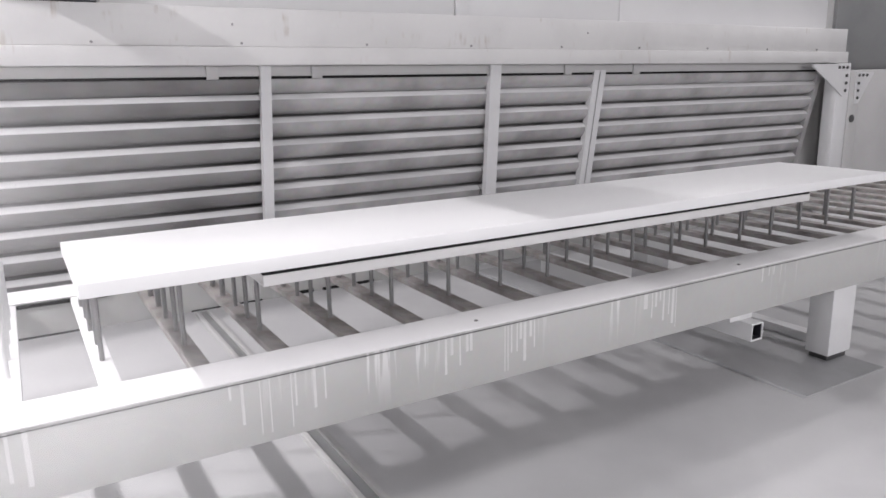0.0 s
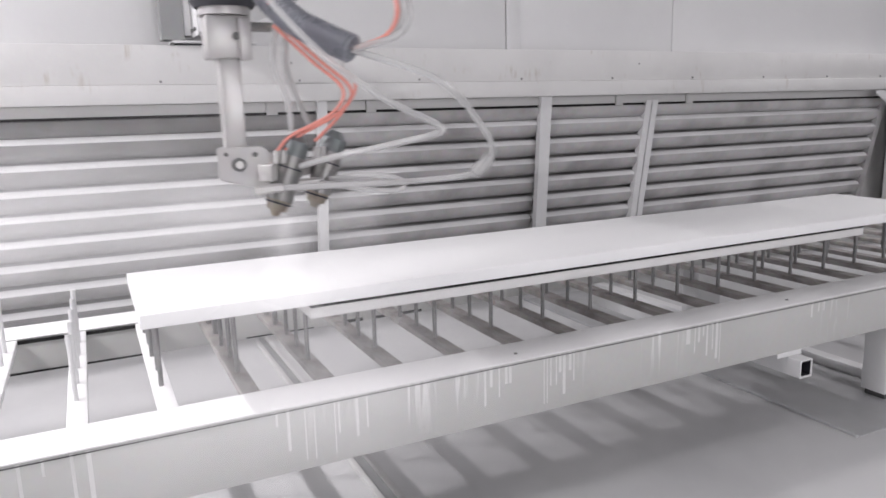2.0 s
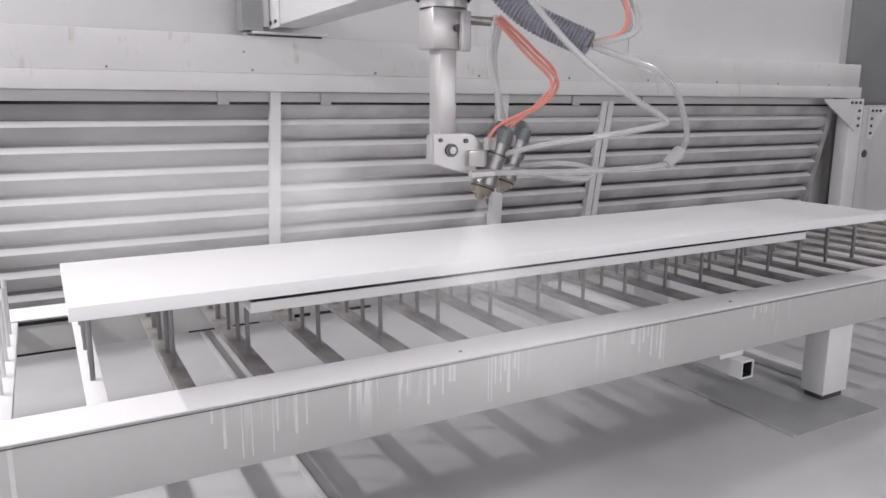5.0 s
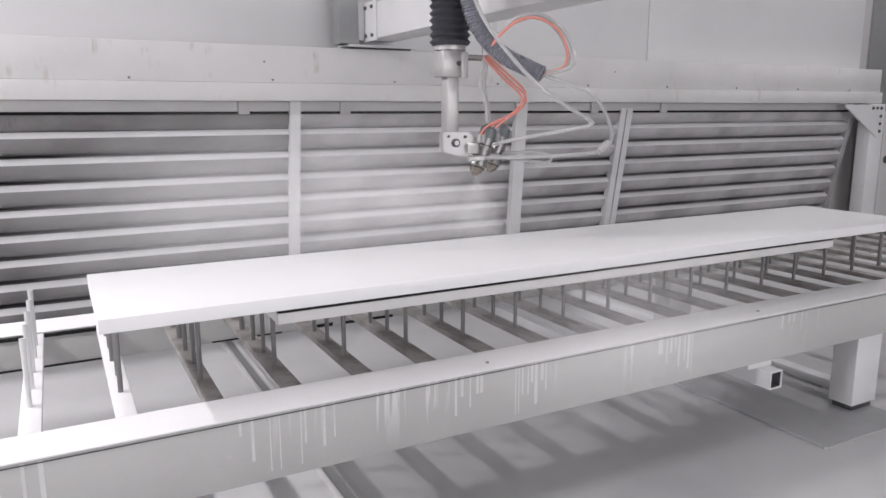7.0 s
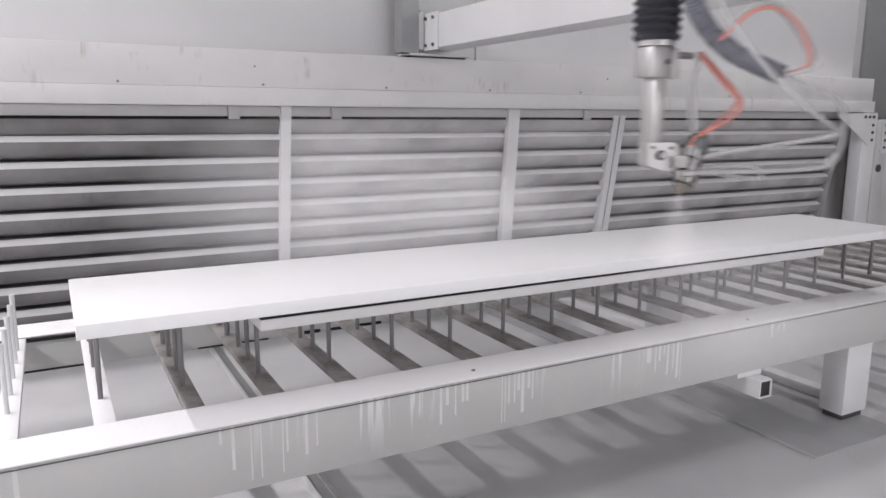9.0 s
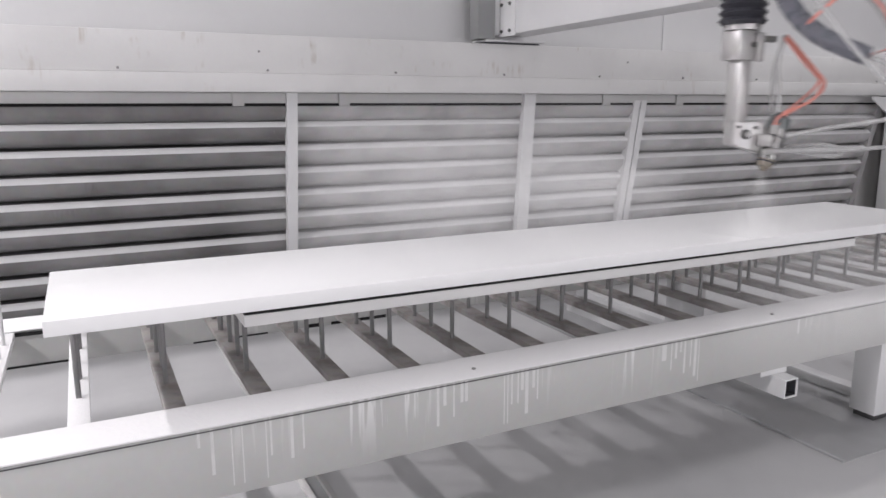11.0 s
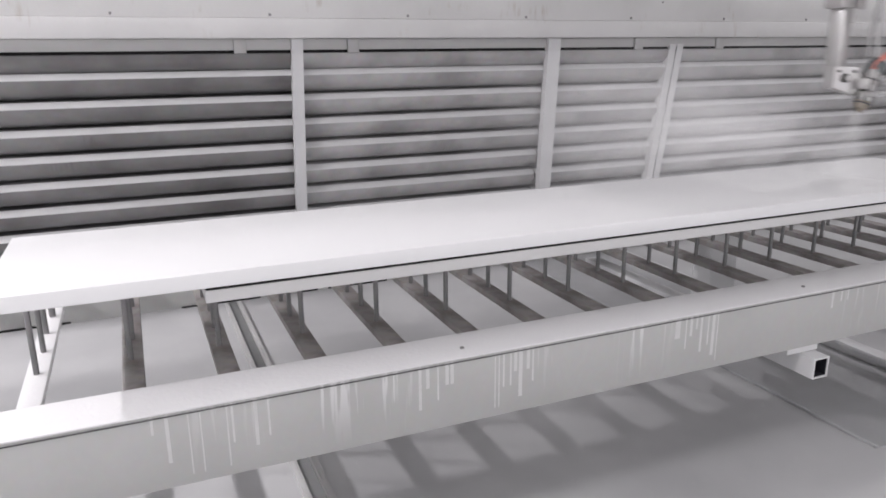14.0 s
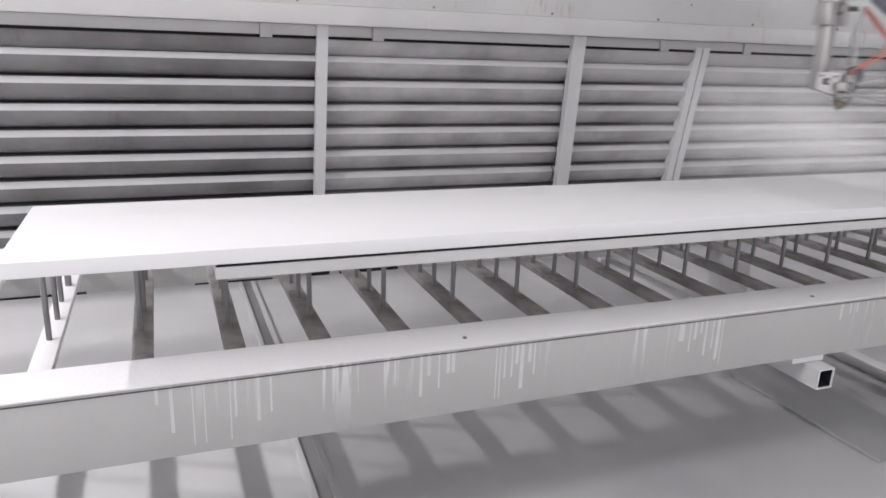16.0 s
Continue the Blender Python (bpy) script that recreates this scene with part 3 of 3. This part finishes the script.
    part("clear_tube", hose([(0.13, -0.26, 0.37), (0.22, -0.30, 0.40), (0.265, -0.24, 0.47), (0.24, -0.2, 0.545), (0.15, -0.19, 0.585), (0.06, -0.18, 0.565), (0.01, -0.15, 0.51)], 0.0075, 8), CLEAR, h)
    part("clear_tube", hose([(0.13, -0.24, 0.37), (0.215, -0.28, 0.405), (0.25, -0.22, 0.48), (0.22, -0.18, 0.55), (0.14, -0.18, 0.575), (0.05, -0.17, 0.55)], 0.0065, 8), CLEAR, h)
    for dx, dy in ((0.0, 0.0), (0.02, 0.012)):
        part("red_tube", hose([(0.02 + dx, -0.03 + dy, 0.44), (0.10 + dx, -0.05, 0.36), (0.165 + dx, -0.07, 0.295), (0.14 + dx, -0.06 + dy, 0.24), (0.05 + dx, -0.02, 0.19), (0.012 + dx, -0.02, 0.155)], 0.0042, 8), RED, h)
    part("red_tube", hose([(0.04, -0.02, 0.45), (0.13, -0.03, 0.38), (0.21, -0.03, 0.31), (0.19, 0.02, 0.24), (0.135, 0.08, 0.17)], 0.0042, 8), RED, h)
    part("clear_tube", hose([(0.03, -0.02, 0.45), (0.02, -0.01, 0.36), (0.05, 0.0, 0.27), (0.055, 0.0, 0.20)], 0.007, 8), CLEAR, h)
    part("clear_tube", hose([(0.06, 0.0, 0.45), (0.06, 0.03, 0.36), (0.09, 0.06, 0.28), (0.13, 0.09, 0.20)], 0.007, 8), CLEAR, h)
    part("clear_tube", hose([(X - 0.04, -0.1, 0.76), (X - 0.02, -0.2, 0.56), (0.03, -0.28, 0.38), (0.16, -0.33, 0.27), (0.275, -0.335, 0.215), (0.29, -0.33, 0.195), (0.24, -0.26, 0.175), (0.13, -0.1, 0.14), (0.06, -0.02, 0.115)], 0.0075, 8), CLEAR, h)
    part("clear_tube", hose([(0.13, -0.25, 0.37), (0.3, -0.32, 0.30), (0.44, -0.26, 0.19), (0.48, -0.22, 0.13), (0.44, -0.21, 0.09), (0.3, -0.15, 0.075), (0.12, -0.07, 0.07), (0.01, -0.04, 0.07)], 0.0075, 8), CLEAR, h)
    part("connector", rod((0.475, -0.215, 0.125), (0.435, -0.21, 0.088), 0.015, seg=10), CLEAR, h)
    part("clear_tube", hose([(0.12, 0.06, 0.07), (0.22, -0.02, 0.05), (0.3, -0.06, 0.045), (0.31, -0.06, 0.07), (0.24, -0.03, 0.085), (0.16, 0.05, 0.075)], 0.0075, 8), CLEAR, h)
    return h


# ---- drifting paint mist ----
def mist_material(name, strength, shape):
    """White droplets hanging in air: thin, cloudy, fading towards the rim of the puff."""
    m = bpy.data.materials.new(name)
    m.use_nodes = True
    nt = m.node_tree
    n, l = nt.nodes, nt.links
    n.remove(n["Principled BSDF"])
    out = n["Material Output"]
    tc = n.new("ShaderNodeTexCoord")
    sep = n.new("ShaderNodeSeparateXYZ")

    def calc(op, a, b=None, clamp=False):
        k = n.new("ShaderNodeMath")
        k.operation, k.use_clamp = op, clamp
        for s, v in ((0, a), (1, b)):
            if v is None:
                continue
            if isinstance(v, (int, float)):
                k.inputs[s].default_value = v
            else:
                l.new(v, k.inputs[s])
        return k.outputs[0]

    l.new(tc.outputs["Object"], sep.inputs[0])
    x, y, z = sep.outputs
    if shape == "cone":
        r = calc("SQRT", calc("ADD", calc("MULTIPLY", x, x), calc("MULTIPLY", y, y)))
        wide = calc("ADD", calc("MULTIPLY", z, -0.85), 0.008)
        q = calc("DIVIDE", r, wide)
        fade = calc("SUBTRACT", 1.0, calc("MULTIPLY", q, q), True)
    else:
        q = calc("ADD", calc("ADD", calc("MULTIPLY", x, x), calc("MULTIPLY", y, y)), calc("MULTIPLY", z, z))
        fade = calc("SUBTRACT", 1.0, q, True)
        fade = calc("MULTIPLY", fade, fade)
    noise_tex = n.new("ShaderNodeTexNoise")
    noise_tex.inputs["Scale"].default_value = 9 if shape == "cone" else 0.9
    noise_tex.inputs["Detail"].default_value = 1
    l.new(tc.outputs["Object"], noise_tex.inputs["Vector"])
    ramp = n.new("ShaderNodeMapRange")
    ramp.inputs["From Min"].default_value, ramp.inputs["From Max"].default_value = -0.4, 0.9
    l.new(noise_tex.outputs["Fac"], ramp.inputs["Value"])
    amount = calc("MULTIPLY", calc("MULTIPLY", fade, ramp.outputs[0]), strength, True)
    clear = n.new("ShaderNodeBsdfTransparent")
    white = n.new("ShaderNodeBsdfDiffuse")
    white.inputs["Color"].default_value = (0.9, 0.9, 0.9, 1)
    soft = n.new("ShaderNodeBsdfTranslucent")
    soft.inputs["Color"].default_value = (0.9, 0.9, 0.9, 1)
    both = n.new("ShaderNodeAddShader")
    l.new(white.outputs[0], both.inputs[0])
    l.new(soft.outputs[0], both.inputs[1])
    mix = n.new("ShaderNodeMixShader")
    l.new(amount, mix.inputs[0])
    l.new(clear.outputs[0], mix.inputs[1])
    l.new(both.outputs[0], mix.inputs[2])
    l.new(mix.outputs[0], out.inputs["Surface"])
    return m


def build_spray():
    """Fans of droplets below the two nozzles."""
    m = mist_material("spray_fan", 0.1, "cone")
    s = thing("paint_mist", "thin white fan of sprayed paint droplets", "mist")
    for g in ((0.03, 0.03),):
        for k in range(2):
            ang = math.pi * k / 2 + 0.3
            c, d = math.cos(ang), math.sin(ang)
            bm = bmesh.new()
            vs = [bm.verts.new(v) for v in ((-0.01 * c, -0.01 * d, 0), (0.01 * c, 0.01 * d, 0), (0.215 * c, 0.215 * d, -0.25), (-0.215 * c, -0.215 * d, -0.25))]
            bm.faces.new(vs)
            o = part("fan", bm, m, s)
            o.location = (g[0], g[1], 0)
    return s


def build_cloud(name, label, seed, count, middle, spread, size, strength):
    """Upright wisps of overspray, one behind another, about a middle point."""
    m = mist_material(name + "_air", strength, "puff")
    cl = thing(name, label, "mist")
    rng = random.Random(seed)
    for k in range(count):
        bm = bmesh.new()
        bmesh.ops.create_circle(bm, cap_ends=True, segments=32, radius=1.0, matrix=Matrix.Rotation(radians(90), 4, "X"))
        o = part("puff", bm, m, cl)
        u = (k + 0.5) / count * 2 - 1
        o.location = (middle[0] + spread[0] * u, middle[1] + spread[1] * rng.uniform(-1, 1), middle[2] + spread[2] * rng.uniform(-1, 1))
        o.rotation_euler = (radians(-40), radians(rng.uniform(-12, 12)), radians(-20 + rng.uniform(-5, 5)))
        o.scale = (size[0] * rng.uniform(0.75, 1.2), 1, size[1] * rng.uniform(0.75, 1.2))
    return cl


build_room()
build_hood()
build_louvres()
build_right_end()
build_table()
build_boards()
build_floor_rail()
build_floor_strip()
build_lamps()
gantry = build_gantry()
spray_robot = build_head()
spray_fan = build_spray()
overspray_cloud = build_cloud("overspray_cloud", "faint white haze of overspray drifting before louvres", 4, 3, (0.0, 1.1, 0.93), (0.65, 0.06, 0.04), (1.1, 0.62), 0.19)
edge_mist = build_cloud("edge_mist", "thin veil of paint mist sinking past the table edge", 9, 2, (0.1, -0.42, 0.62), (0.4, 0.03, 0.03), (0.75, 0.4), 0.15)
board_mist = build_cloud("board_mist", "low white mist rolling over the sprayed board", 5, 2, (-0.15, 0.45, 0.95), (0.25, 0.06, 0.01), (0.45, 0.22), 0.2)


def gantry_x(t):
    return 0.2137 * t + 0.10


# seconds and y of the nozzle: the head strokes to and fro across the table under the bridge
STROKES = [
    (0.0, -1.0), (0.3, -0.95), (0.5, -0.8), (0.7, -0.68), (1.0, -0.16), (1.3, 0.2), (1.5, -0.1), (1.7, -0.05), (2.0, -0.42), (2.3, -0.5), (2.5, -0.15),
    (2.7, 0.38), (3.0, -0.096), (3.3, -0.38), (3.5, -0.54), (3.7, -0.68), (3.9, -0.35), (4.15, 0.25), (4.5, -0.1), (4.9, -0.6), (5.2, -0.45), (5.55, 0.25),
    (5.8, 0.053), (6.0, -0.285), (6.2, -0.49), (6.5, -0.66), (6.8, -0.07), (7.0, 0.29), (7.2, 0.15), (7.5, -0.33), (7.8, -0.64), (8.0, -0.55), (8.2, -0.11),
    (8.5, 0.23), (8.7, 0.02), (9.0, -0.4), (9.2, -0.62), (9.4, -0.48), (9.65, -0.05), (9.87, 0.27), (10.1, 0.1), (10.4, -0.35), (10.6, -0.62), (10.8, -0.58),
    (11.0, -0.286), (11.2, 0.0), (11.35, 0.16), (11.5, 0.08), (11.8, -0.35), (12.1, -0.64), (12.3, -0.48), (12.5, -0.09), (12.7, 0.136), (12.9, 0.05), (13.1, -0.25),
    (13.4, -0.62), (13.7, -0.45), (14.0, 0.0), (14.2, 0.21), (14.4, 0.05), (14.7, -0.42), (15.0, -0.64), (15.4, -0.55), (15.7, -0.1), (16.0, 0.56),
]


def head_x(t):
    return 0.21 * t - 0.153 - 1.5 * max(0.0, 0.4 - t)


def motions():
    walk(gantry, [(t, pose(gantry_x(t), 0, 0)) for t in (0.0, 4.0, 8.0, 12.0, 16.0)])
    walk(spray_robot, [(t, pose(head_x(t), y, 1.057)) for t, y in STROKES])
    walk(spray_fan, [(t, pose(head_x(t), y, 1.057)) for t, y in STROKES])
    walk(edge_mist, [(0.0, pose(-0.3, 0, -0.05)), (1.0, pose(0.0, 0, 0)), (2.0, pose(0.25, 0, 0)), (3.5, pose(0.75, 0, 0.02)), (6.5, pose(1.35, 0, 0)), (8.0, pose(1.75, 0, 0)),
                     (11.0, pose(2.45, 0, 0)), (13.0, pose(3.0, 0, 0)), (16.0, pose(3.8, 0, 0))])
    walk(board_mist, [(0.0, pose(-0.6, 0, -0.05)), (1.0, pose(0.05, 0, 0)), (6.0, pose(1.12, 0, 0)), (11.0, pose(2.2, 0, 0)), (16.0, pose(3.2, 0, 0))])
    walk(overspray_cloud, [(0.0, pose(-0.9, 0, 0)), (3.5, pose(0.1, 0, 0)), (7.0, pose(0.8, 0, 0)), (11.3, pose(1.9, 0, 0)), (13.0, pose(2.5, 0, 0)), (14.5, pose(3.1, 0, 0)), (16.0, pose(3.6, 0, 0))])


motions()
